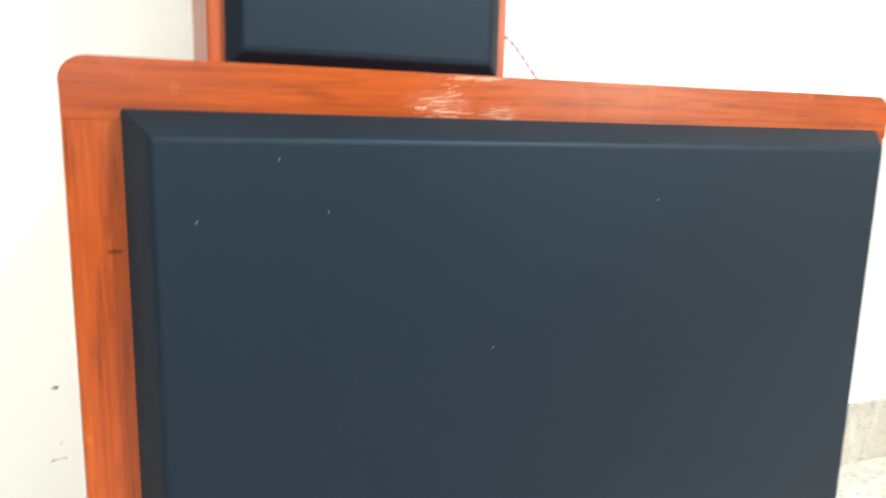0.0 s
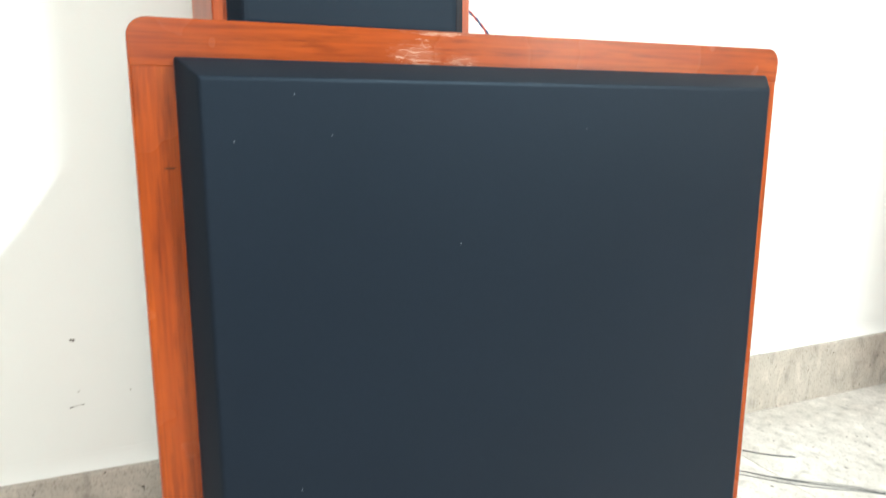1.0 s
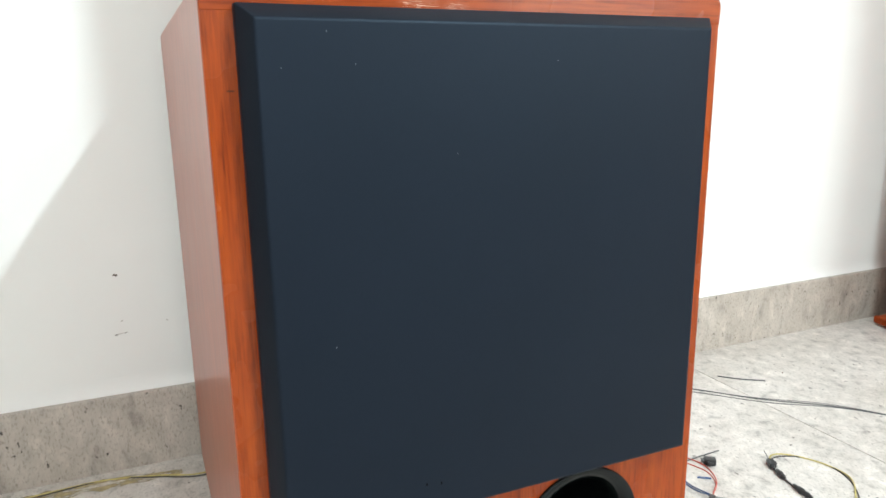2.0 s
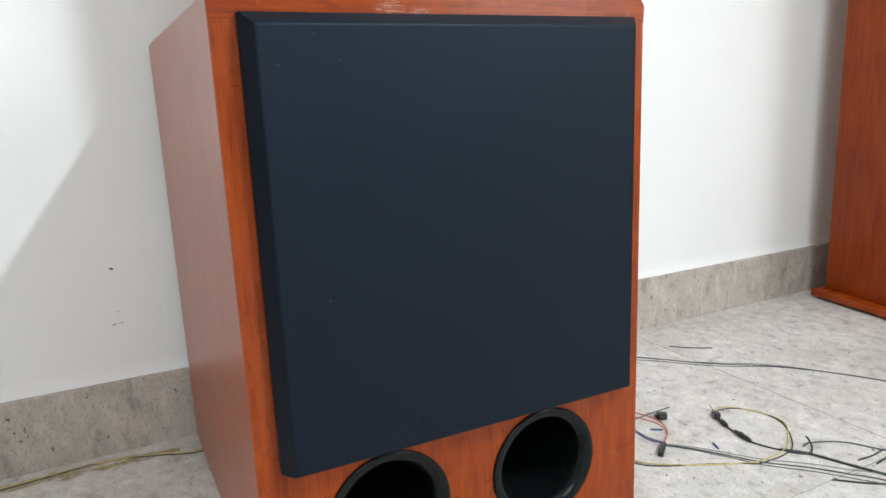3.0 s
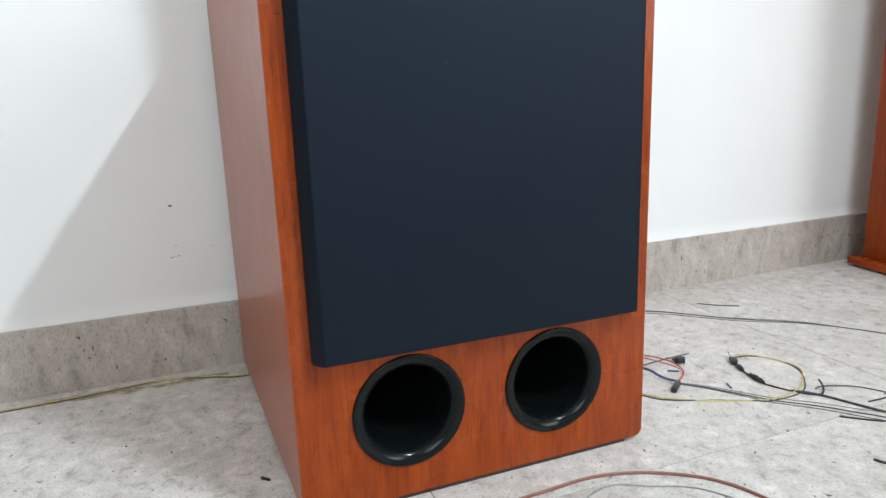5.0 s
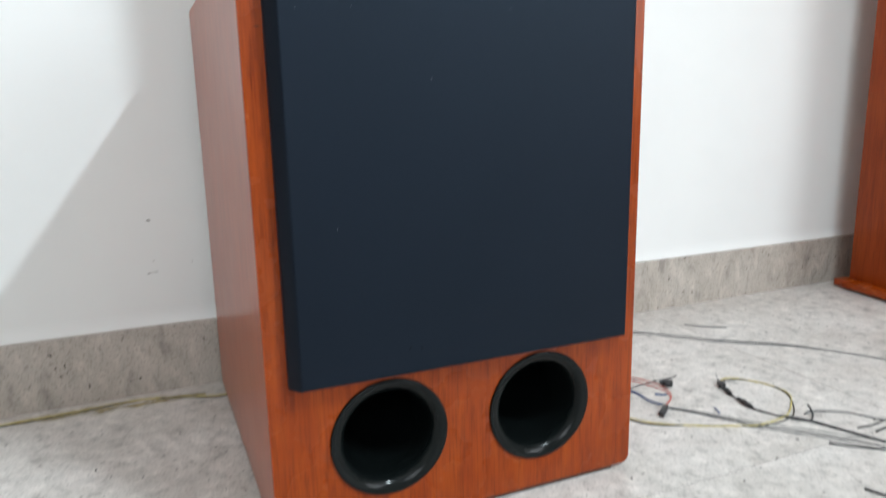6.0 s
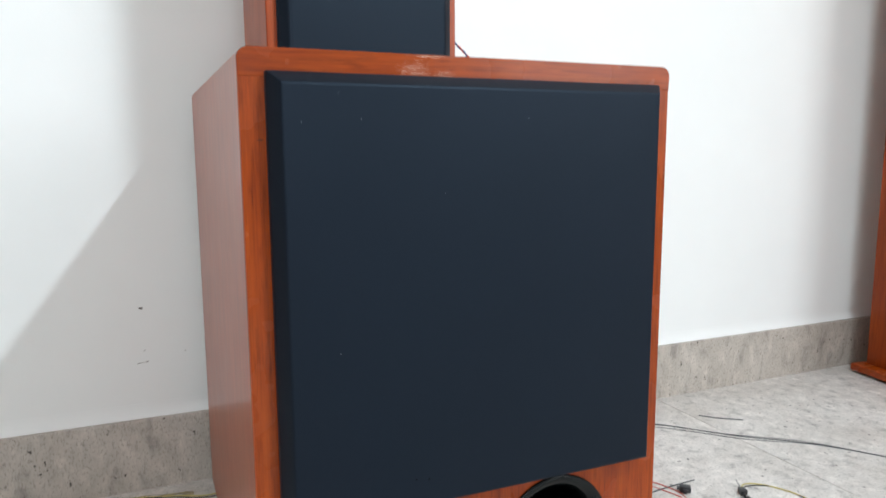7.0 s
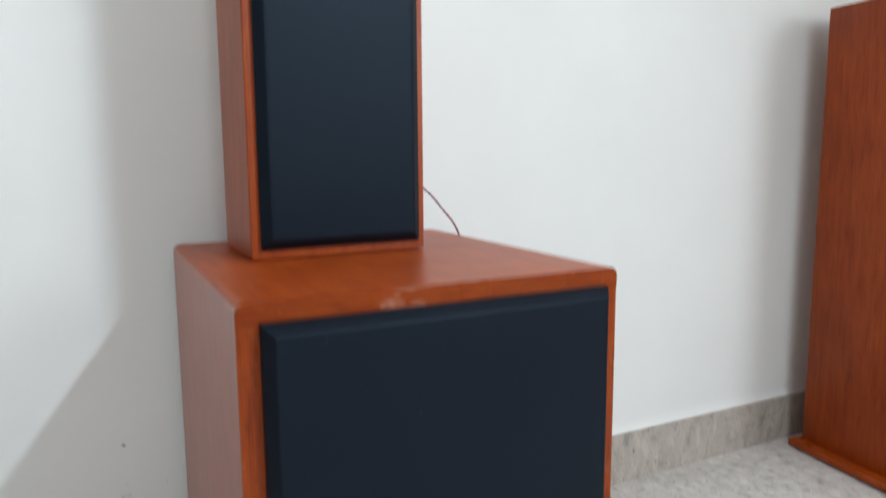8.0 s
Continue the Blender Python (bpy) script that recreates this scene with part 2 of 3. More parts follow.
def add_box(bm, x0, x1, y0, y1, z0, z1, bevel=0.0, segments=2):
    made = bmesh.ops.create_cube(bm, size=1.0, matrix=Matrix.LocRotScale(((x0 + x1) / 2, (y0 + y1) / 2, (z0 + z1) / 2), None, (x1 - x0, y1 - y0, z1 - z0)))
    if bevel:
        edges = list({e for v in made["verts"] for e in v.link_edges})
        bmesh.ops.bevel(bm, geom=edges, offset=bevel, segments=segments, affect="EDGES", profile=0.5)


def box(x0, x1, y0, y1, z0, z1, bevel=0.0, segments=2):
    bm = bmesh.new()
    add_box(bm, x0, x1, y0, y1, z0, z1, bevel, segments)
    return bm


def rounded(w, h, r, n=8, x0=0.0, z0=0.0):
    """Outline in x, z of a rounded rectangle, its lower corner at (x0, z0)."""
    out = []
    for cx, cz, a0 in ((w - r, h - r, 0), (r, h - r, 90), (r, r, 180), (w - r, r, 270)):
        for i in range(n + 1):
            a = radians(a0 + 90 * i / n)
            out.append((x0 + cx + r * math.cos(a), z0 + cz + r * math.sin(a)))
    return out


def inset(outline, d):
    xs, zs = [p[0] for p in outline], [p[1] for p in outline]
    cx, cz = (min(xs) + max(xs)) / 2, (min(zs) + max(zs)) / 2
    hw, hh = (max(xs) - min(xs)) / 2, (max(zs) - min(zs)) / 2
    return [(cx + (x - cx) * (hw - d) / hw, cz + (z - cz) * (hh - d) / hh) for x, z in outline]


def loft(bm, rings):
    loops = [[bm.verts.new(p) for p in ring] for ring in rings]
    for a, b in zip(loops, loops[1:]):
        n = len(a)
        for i in range(n):
            bm.faces.new((a[i], a[(i + 1) % n], b[(i + 1) % n], b[i]))
    return loops


def at_y(outline, y):
    return [(x, y, z) for x, z in outline]


def smooth_line(points, steps=10):
    """Catmull-Rom through the points."""
    p = [Vector(q) for q in points]
    p = [p[0] * 2 - p[1]] + p + [p[-1] * 2 - p[-2]]
    out = []
    for a, b, c, d in zip(p, p[1:], p[2:], p[3:]):
        for i in range(steps):
            t = i / steps
            out.append(0.5 * (2 * b + (c - a) * t + (2 * a - 5 * b + 4 * c - d) * t * t + (3 * b - a - 3 * c + d) * t ** 3))
    out.append(p[-2])
    return out


def tube(points, radius, sides=8, taper=None):
    """A round wire along the points, closed at its ends."""
    bm = bmesh.new()
    rings = []
    n = len(points)
    side = None
    for i, p in enumerate(points):
        way = (points[min(i + 1, n - 1)] - points[max(i - 1, 0)]).normalized()
        if side is None:
            side = way.cross(Vector((0, 0, 1)) if abs(way.z) < 0.9 else Vector((1, 0, 0))).normalized()
        side = (side - way * side.dot(way)).normalized()
        up = way.cross(side)
        r = radius * (taper(i / (n - 1)) if taper else 1.0)
        rings.append([p + (side * math.cos(a) + up * math.sin(a)) * r for a in (2 * math.pi * k / sides for k in range(sides))])
    loops = loft(bm, rings)
    bm.faces.new(loops[0])
    bm.faces.new(loops[-1][::-1])
    return bm


def wire(name, points, radius, mat, parent=None, label="", lift=True, steps=10):
    pts = smooth_line([(x, y, (radius if lift and len(q) == 0 else (q[0] if q else 0))) for x, y, *q in points], steps)
    return part(name, tube(pts, radius), mat, parent, label, smooth=60)


def offset_line(points, d):
    out = []
    n = len(points)
    for i, p in enumerate(points):
        a, b = Vector(points[max(i - 1, 0)][:2]), Vector(points[min(i + 1, n - 1)][:2])
        w = (b - a).normalized()
        out.append((p[0] - w.y * d, p[1] + w.x * d, *p[2:]))
    return out


# ---- the room ----
T = 0.15
wall = tagged(part("wall_north", box(ROOM_W - T, ROOM_E + T, WALL, WALL + T, -0.05, ROOM_H), WHITE), "smooth white painted wall with small scuffs", "wall", kind="structure")
# three unseen walls close the room, toned down to dim it
tagged(part("wall_west", box(ROOM_W - T, ROOM_W, ROOM_S, WALL, -0.05, ROOM_H), UNSEEN_DIM), "plain unseen wall, toned down to dim the room", "wall", kind="structure")
tagged(part("wall_east", box(ROOM_E, ROOM_E + T, ROOM_S, WALL, -0.05, ROOM_H), UNSEEN_DIM), "plain unseen wall, toned down to dim the room", "wall", kind="structure")
bm = bmesh.new()
(wa, wb, w_sill, z_head), (va, vb, v_sill, _) = WINDOWS
for xa, xb in ((ROOM_W - T, va), (vb, wa), (wb, ROOM_E + T)):
    add_box(bm, xa, xb, ROOM_S - T, ROOM_S, -0.05, ROOM_H)
for xa, xb, z_sill in ((wa, wb, w_sill), (va, vb, v_sill)):
    add_box(bm, xa, xb, ROOM_S - T, ROOM_S, -0.05, z_sill)
    add_box(bm, xa, xb, ROOM_S - T, ROOM_S, z_head, ROOM_H)
tagged(part("wall_south", bm, UNSEEN_DIM), "plain unseen wall, toned down, with one inferred and one added window opening", "wall", kind="structure")
tagged(part("ceiling", box(ROOM_W - T, ROOM_E + T, ROOM_S - T, WALL + T, ROOM_H, ROOM_H + 0.12), CEILING_WHITE), "plain white painted ceiling", "ceiling", kind="structure")
# both windows are unseen; the left one only houses the added light
for number, (xa, xb, za, zb) in enumerate(WINDOWS):
    window = tagged(empty(f"window_{number + 1}", pose(0, ROOM_S - 0.08, 0)), "plain white frame in an unseen window opening", "window", kind="structure")
    for x0, x1, z0, z1 in ((xa, xb, za, za + 0.05), (xa, xb, zb - 0.05, zb), (xa, xa + 0.05, za + 0.05, zb - 0.05), (xb - 0.05, xb, za + 0.05, zb - 0.05)):
        part("window_frame", box(x0, x1, -0.025, 0.025, z0, z1, 0.003), WHITE_PLASTIC, window)

# ceiling tube light
lamp = tagged(empty("ceiling_tube_light", pose(LAMP.x, LAMP.y, LAMP.z, 0, 0, 90)), "white ceiling batten with one short tube", "ceiling light")
part("housing", box(-0.33, 0.33, -0.03, 0.03, 0.0, 0.05, 0.004), WHITE_PLASTIC, lamp)
for x in (-0.25, 0.25):
    part("hanger", box(x - 0.004, x + 0.004, -0.004, 0.004, 0.05, ROOM_H - LAMP.z), WHITE_PLASTIC, lamp)

# skirting: granite strips set end to end
skirting = tagged(empty("baseboard", pose(0, 0, 0)), "grey speckled granite skirting along the white wall", "skirting", kind="structure")
joints = [ROOM_W, -0.85, 0.2, 1.78, ROOM_E]
for a, b in zip(joints, joints[1:]):
    part("granite_strip", box(a + 0.0006, b - 0.0006, SKIRT_Y, WALL + 0.002, -0.004, SKIRT_Z, 0.0015, 1), GRANITE_SKIRT, skirting)
# uneven line of filler on top of the skirting
bm = bmesh.new()
rings = []
n = 120
for i in range(n + 1):
    x = ROOM_W + (ROOM_E - ROOM_W) * i / n
    d = 0.007 + 0.0015 * noise.noise((x * 3, 0, 0))
    h = 0.026 + 0.005 * noise.noise((x * 2.5, 3, 0))
    rings.append([(x, WALL + 0.003, SKIRT_Z - 0.001)] + [(x, WALL - d * (1 - k) ** 2 - 0.0001, SKIRT_Z - 0.001 + h * k) for k in (0.0, 0.2, 0.4, 0.6, 0.8, 1.0)] + [(x, WALL + 0.003, SKIRT_Z + h)])
loops = loft(bm, rings)
part("filler", bm, WHITE, skirting, "off-white filler along the skirting's top", smooth=50)


# scuffs on the wall: small flat dirty marks
def scuff(x, z, w, h, tilt, mat, seed):
    rng = random.Random(seed)
    bm = bmesh.new()
    ring = []
    for i in range(12):
        a = 2 * math.pi * i / 12
        k = rng.uniform(0.65, 1.1)
        px, pz = w / 2 * math.cos(a) * k, h / 2 * math.sin(a) * k
        c, s = math.cos(radians(tilt)), math.sin(radians(tilt))
        ring.append((x + px * c - pz * s, WALL - 0.0006, z + px * s + pz * c))
    loops = loft(bm, [ring, [(x + (q[0] - x) * 1.05, WALL + 0.001, z + (q[2] - z) * 1.05) for q in ring]])
    bm.faces.new(loops[0])
    part("scuff", bm, mat, wall)


scuff(-0.098, 0.3075, 0.0075, 0.0040, -14, SCUFF, 1)
scuff(-0.100, 0.2158, 0.0190, 0.0013, 8, SCUFF_PALE, 2)
scuff(-0.106, 0.2146, 0.0060, 0.0017, 12, SCUFF, 3)
scuff(-0.093, 0.2163, 0.0050, 0.0011, 6, SCUFF, 8)
scuff(-0.096, 0.2360, 0.0050, 0.0022, 30, SCUFF_PALE, 4)
scuff(-0.033, 0.2285, 0.0028, 0.0026, 0, SCUFF_PALE, 5)

# ---- the stacked loudspeakers ----
BW, BH, BD, LIFT = 0.48, 0.649, 0.530, 0.006
PORTS = ((0.137, 0.118), (0.337, 0.118))
R_FLANGE, R_HOLE = 0.0715, 0.066


def add_front(bm, outer, holes, y):
    """A flat front in the plane y, with round holes."""
    edges = []
    for ring in (outer, *holes):
        vs = [bm.verts.new((x, y, z)) for x, z in ring]
        edges += [bm.edges.new((vs[i], vs[(i + 1) % len(vs)])) for i in range(len(vs))]
    bmesh.ops.triangle_fill(bm, use_beauty=True, use_dissolve=False, edges=edges)


def circle(cx, cz, r, n=48):
    return [(cx + r * math.cos(2 * math.pi * i / n), cz + r * math.sin(2 * math.pi * i / n)) for i in range(n)]


def subwoofer():
    thing = tagged(empty("subwoofer_cabinet", pose(0, 0, 0)), "large cherry-veneered loudspeaker cabinet with dark grille and twin ports", "loudspeaker")
    outer = rounded(BW, BH, 0.0112, 8, 0.0, LIFT)
    bm = bmesh.new()
    e = 0.002
    rings = [at_y(inset(outer, e), 0.0)]
    for k in (30, 60, 90):
        a = radians(k)
        rings.append(at_y(inset(outer, e * (1 - math.sin(a))), e * (1 - math.cos(a))))
    rear = [(x - 0.004 if x < BW / 2 else x, z) for x, z in outer]
    rings += [at_y(rear, BD - 0.004), at_y(inset(rear, 0.004), BD)]
    loops = loft(bm, rings)
    bm.faces.new(loops[-1])
    add_front(bm, inset(outer, e), [circle(x, z, R_HOLE) for x, z in PORTS], 0.0)
    bmesh.ops.remove_doubles(bm, verts=bm.verts, dist=0.00001)
    body = part("cabinet_body", bm, CHERRY_Z, thing, smooth=13)
    # top and side faces take the lightened copies, light put into their colour
    body.data.materials.append(CHERRY_TOP_LIT)
    body.data.materials.append(CHERRY_SIDE_LIT)
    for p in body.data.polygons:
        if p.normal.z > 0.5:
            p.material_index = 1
        elif abs(p.normal.x) > 0.7:
            p.material_index = 2
    # top rail veneer, grain across, butting on the stiles
    rail = rounded(BW, 0.0335, 0.0110, 8, 0.0, LIFT + BH - 0.0335)
    zmid = LIFT + BH - 0.017
    rail = [(x, z) if z > zmid else ((0.0008 if x < BW / 2 else BW - 0.0008), LIFT + BH - 0.0262) for x, z in rail]
    rail = [p for i, p in enumerate(rail) if i == 0 or (Vector(p) - Vector(rail[i - 1])).length > 1e-6]
    bm = bmesh.new()
    loops = loft(bm, [at_y(rail, 0.003), at_y(inset(rail, 0.0001), -0.0002), at_y(inset(rail, 0.0004), -0.0005)])
    bm.faces.new(loops[-1])
    part("top_rail", bm, CHERRY_X, thing, "cherry top rail with pale torn veneer and painted edge glint", smooth=13)
    # pale torn fibres along the rail; the last group paints its edge glint
    rng = random.Random(4)
    bm = bmesh.new()
    for cx, cz, hw, hh, count in ((0.168, 0.6385, 0.019, 0.0055, 26), (0.200, 0.6362, 0.014, 0.0030, 16), (0.172, 0.6470, 0.009, 0.0035, 8), (0.190, 0.6530, 0.030, 0.0008, 7)):
        for i in range(count):
            v = rng.uniform(-1, 1)
            x = cx + hw * (1 - 0.55 * max(0, v)) * rng.uniform(-1, 1) * 0.8
            half, z, h = rng.uniform(0.0016, 0.0066) * hw / 0.019, cz + hh * v, rng.uniform(0.00006, 0.00014)
            ring = [(x + half * math.cos(a) * rng.uniform(0.8, 1.1), z + h * math.sin(a) * rng.uniform(0.6, 1.3) + 0.00006 * math.cos(a)) for a in (2 * math.pi * k / 10 for k in range(10))]
            loops = loft(bm, [at_y(ring, -0.0004), at_y(ring, -0.0006)])
            bm.faces.new(loops[-1])
    part("torn_veneer_and_glint", bm, TORN_AND_GLINT, thing, "pale frayed veneer fibres and a painted edge glint")
    # grille: chamfered pad under cloth
    bm = bmesh.new()

    def ring(y, side, foot, corner=0.0012):
        return at_y(rounded(0.4345 - 2 * side, 0.4330 - side - foot, corner, 4, 0.0235 + side, 0.2005 + foot), y)

    loops = loft(bm, [ring(-0.0008, 0, 0), ring(-0.0095, 0, 0), ring(-0.0105, 0.0005, 0), ring(-0.0226, 0.0094, 0.0002), ring(-0.0236, 0.0102, 0.0008), ring(-0.0242, 0.0111, 0.0018), ring(-0.0245, 0.0124, 0.0030), ring(-0.0245, 0.0134, 0.0040)])
    bm.faces.new(loops[-1])
    bm.faces.new(loops[0][::-1])
    part("grille", bm, CLOTH, thing, "dark navy cloth grille with bevelled edges", smooth=32)
    for x, z in PORTS:
        profile = [(R_FLANGE, 0.0), (R_FLANGE, -0.0024), (R_FLANGE - 0.0006, -0.0032), (R_FLANGE - 0.0016, -0.0036), (0.0675, -0.0034), (0.0640, -0.0024), (0.0608, -0.0008), (0.0580, 0.0014), (0.0558, 0.0042), (0.0543, 0.0075), (0.0534, 0.0120), (0.0529, 0.020), (0.0525, 0.05), (0.0512, 0.17)]
        bm = bmesh.new()
        loops = loft(bm, [[(x + r * math.cos(2 * math.pi * i / 56), y, z + r * math.sin(2 * math.pi * i / 56)) for i in range(56)] for r, y in profile])
        port = part("bass_port", bm, PORT, thing, "glossy black plastic flared port", smooth=50)
        # added black disc stands in for the darkness deep in the port
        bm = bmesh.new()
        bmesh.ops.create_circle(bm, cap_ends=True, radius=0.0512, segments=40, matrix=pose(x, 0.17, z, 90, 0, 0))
        part("port_shade_disc", bm, HOLLOW_SHADE, port)
    part("base_board", box(0.026, BW - 0.026, 0.0035, BD - 0.03, 0.0, LIFT + 0.001, 0.001), BASE_BOARD, thing, "recessed dark brown base board")
    # dark knot in the veneer of the stile
    bm = bmesh.new()
    bmesh.ops.create_circle(bm, cap_ends=True, radius=1.0, segments=10, matrix=Matrix.LocRotScale((0.0178, -0.0004, 0.5725), Euler((radians(90), 0, 0)), (0.0032, 0.0007, 1)))
    part("knot", bm, SCUFF_KNOT, thing)
    # lint caught on the cloth
    rng = random.Random(11)
    for lx, lz in ((0.085, 0.614), (0.051, 0.588), (0.106, 0.591), (0.189, 0.521), (0.081, 0.372), (0.282, 0.594)):
        a = rng.uniform(0.7, 1.9)
        s = rng.uniform(0.0004, 0.0007)
        p = [Vector((lx + s * math.cos(a) * k, -0.0248 - 0.0002 * (1 - k * k), lz + s * math.sin(a) * k)) for k in (-1, 0, 1)]
        part("lint", tube(p, 0.00018, 5), LINT, thing)
    # black specks carry the dark of pinholes in their colour
    for lx, lz in ((0.156, 0.231), (0.170, 0.229)):
        part("pinhole", box(lx - 0.0007, lx + 0.0007, -0.0250, -0.0243, lz - 0.0011, lz + 0.0011, 0.0003, 1), HOLLOW_SHADE, thing)
    return thing


subwoofer()


def bookshelf():
    w, h, d = 0.2645, 0.60, 0.162
    thing = tagged(empty("bookshelf_speaker", pose(0.0725, 0.271, LIFT + BH, 0, 0, 1.8)), "slim cherry-veneered speaker with dark cloth grille standing on the cabinet", "loudspeaker")
    up = 0.0015
    outer = rounded(w, h, 0.004, 4, 0.0, up)
    bm = bmesh.new()
    loops = loft(bm, [at_y(inset(outer, 0.0015), 0.0), at_y(outer, 0.0015), at_y(outer, d - 0.002), at_y(inset(outer, 0.002), d)])
    bm.faces.new(loops[0][::-1])
    bm.faces.new(loops[-1])
    part("cabinet_body", bm, CHERRY_SMALL, thing)
    g = rounded(w - 0.0245, h - 0.0205, 0.003, 3, 0.0130, up + 0.0138)
    bm = bmesh.new()
    loops = loft(bm, [at_y(g, -0.0005), at_y(g, -0.006), at_y(inset(g, 0.011), -0.0155), at_y(inset(g, 0.013), -0.0165), at_y(inset(g, 0.017), -0.017)])
    bm.faces.new(loops[-1])
    bm.faces.new(loops[0][::-1])
    part("grille", bm, CLOTH, thing, "dark cloth grille with bevelled edges")
    for x in (0.03, w - 0.03):
        for y in (0.03, d - 0.03):
            bm = bmesh.new()
            bmesh.ops.create_cone(bm, cap_ends=True, radius1=0.010, radius2=0.011, depth=up, segments=16, matrix=Matrix.Translation((x, y, up / 2)))
            part("foot", bm, RUBBER, thing)
    return thing


bookshelf()


def tower():
    w, h, d = 0.25, 1.131, 0.28
    thing = tagged(empty("tower_speaker", pose(1.570, 0.50, 0.0, 0, 0, -8.5)), "tall cherry-veneered tower loudspeaker on a plinth by the wall", "loudspeaker")
    part("cabinet_body", box(0, w, -d, 0, 0.024, h + 0.024, 0.003), CHERRY_TOWER, thing, smooth=40)
    bm = box(-0.033, w + 0.033, -d - 0.03, 0.016, 0.006, 0.024, 0.004, 3)
    part("plinth", bm, CHERRY_PLINTH, thing, smooth=40)
    for x in (0.0, w):
        for y in (-d, -0.03):
            bm = bmesh.new()
            bmesh.ops.create_cone(bm, cap_ends=True, radius1=0.014, radius2=0.016, depth=0.007, segments=16, matrix=Matrix.Translation((x, y, 0.0035)))
            part("foot", bm, RUBBER, thing)
    g = rounded(w - 0.03, h - 0.03, 0.003, 3, 0.015, 0.039)
    bm = bmesh.new()
    loops = loft(bm, [at_y(g, -d - 0.0005), at_y(g, -d - 0.006), at_y(inset(g, 0.012), -d - 0.016)])
    bm.faces.new(loops[-1])
    bm.faces.new(loops[0][::-1])
    part("grille", bm, CLOTH, thing, "dark cloth grille")
    return thing


tower()

# ---- cables and scraps on the floor ----
# twisted pair from the small speaker down the side of the cabinet
run = smooth_line([(0.25, 0.410, 0.80), (0.30, 0.440, 0.792), (0.37, 0.455, 0.770), (0.427, 0.46, 0.733), (0.459, 0.46, 0.699), (0.486, 0.459, 0.664), (0.497, 0.456, 0.62), (0.498, 0.44, 0.50), (0.499, 0.42, 0.25), (0.505, 0.38, 0.05), (0.535, 0.34, 0.006), (0.59, 0.295, 0.004)], 26)
pair = tagged(empty("twisted_speaker_wire", pose(0, 0, 0)), "thin twisted red and blue wire hanging behind the speaker", "wire")
for mat, turn, word in ((RED_WIRE, 0.0, "red strand"), (BLUE_WIRE, math.pi, "blue strand")):
    pts, s = [], 0.0
    for i, p in enumerate(run):
        way = (run[min(i + 1, len(run) - 1)] - run[max(i - 1, 0)]).normalized()
        s += (p - run[i - 1]).length if i else 0
        u = way.cross(Vector((0, 1, 0.1))).normalized()
        v = way.cross(u)
        a = s / 0.022 * 2 * math.pi + turn
        pts.append(p + (u * math.cos(a) + v * math.sin(a)) * 0.0011)
    part("strand", tube(pts, 0.0011, 6), mat, pair, word, smooth=60)


def cable(name, label, strands):
    """A cable of parallel or laid strands: (points, radius, material)."""
    thing = tagged(empty(name, pose(0, 0, 0)), label, "cable", group="loose cables on the floor")
    for pts, r, mat in strands:
        wire("strand", pts, r, mat, thing)
    return thing


# yellow and black pair along the skirting, going behind the cabinet
line = [(-1.197, 0.502), (-0.797, 0.519), (-0.402, 0.528), (-0.277, 0.532), (-0.177, 0.539), (-0.130, 0.536), (-0.066, 0.518), (-0.002, 0.499), (0.103, 0.533), (0.303, 0.546), (0.473, 0.539), (0.543, 0.175), (0.575, 0.112), (0.600, 0.082), (0.653, 0.048), (0.707, 0.022), (0.737, 0.012), (0.795, 0.017), (0.838, 0.043), (0.872, 0.078), (0.871, 0.119), (0.848, 0.159), (0.821, 0.173), (0.795, 0.154)]
laid = [(x + 0.0040 * math.sin(i * 1.9), y - 0.0030 + 0.0042 * math.cos(i * 1.3)) for i, (x, y) in enumerate(line)]
cable("yellow_cable", "thin yellow and black wire pair looped on the granite floor", [(line, 0.0012, YELLOW), (laid, 0.0010, BLACK_WIRE)])

# dried yellow streak on the floor along that pair
rng = random.Random(5)
m_streak, nt_streak, b_streak = material("dried_glue")
b_streak.inputs["Base Color"].default_value = (0.50, 0.41, 0.21, 1)
b_streak.inputs["Roughness"].default_value = 0.45
thin_film = noise_of(nt_streak, mapped(nt_streak, (38, 90, 1)), 1.0, 5.0, 0.65)
nt_streak.links.new(ramp(nt_streak, thin_film, [(0.34, (0, 0, 0)), (0.62, (0.85, 0.85, 0.85))]).outputs[0], b_streak.inputs["Alpha"])
bm = bmesh.new()
near, far = [], []
for i in range(25):
    x = -0.335 + 0.0125 * i
    swell = math.sin(math.pi * i / 24)
    near.append(bm.verts.new((x, 0.522 - 0.0012 * max(0, i - 15) - (0.005 + 0.012 * rng.random()) * swell, 0.0008)))
    far.append(bm.verts.new((x, 0.536 - 0.0012 * max(0, i - 15) + 0.010 * rng.random() * swell, 0.0008)))
for i in range(24):
    bm.faces.new((near[i], near[i + 1], far[i + 1], far[i]))
tagged(part("glue_streak", bm, m_streak), "thin yellowish dried glue streak on the granite floor", "stain")

# thin grey twin cable running away from behind the cabinet
line = [(0.553, 0.540), (0.713, 0.517), (0.849, 0.451), (0.964, 0.332), (1.070, 0.243), (1.150, 0.135), (1.223, -0.007), (1.333, -0.238), (1.403, -0.592)]
twin = [(x + 0.002, y - 0.006 - 0.016 * max(0, math.sin(i * 0.8))) for i, (x, y) in enumerate(line)]
third = [(x - 0.002, y + 0.005 + 0.008 * math.cos(i * 1.7)) for i, (x, y) in enumerate(line)]
cable("grey_twin_cable", "thin grey twin cable lying across the granite floor", [(line, 0.0010, GREY_WIRE), (twin, 0.0007, GREY_WIRE), (third, 0.0006, GREY_WIRE)])

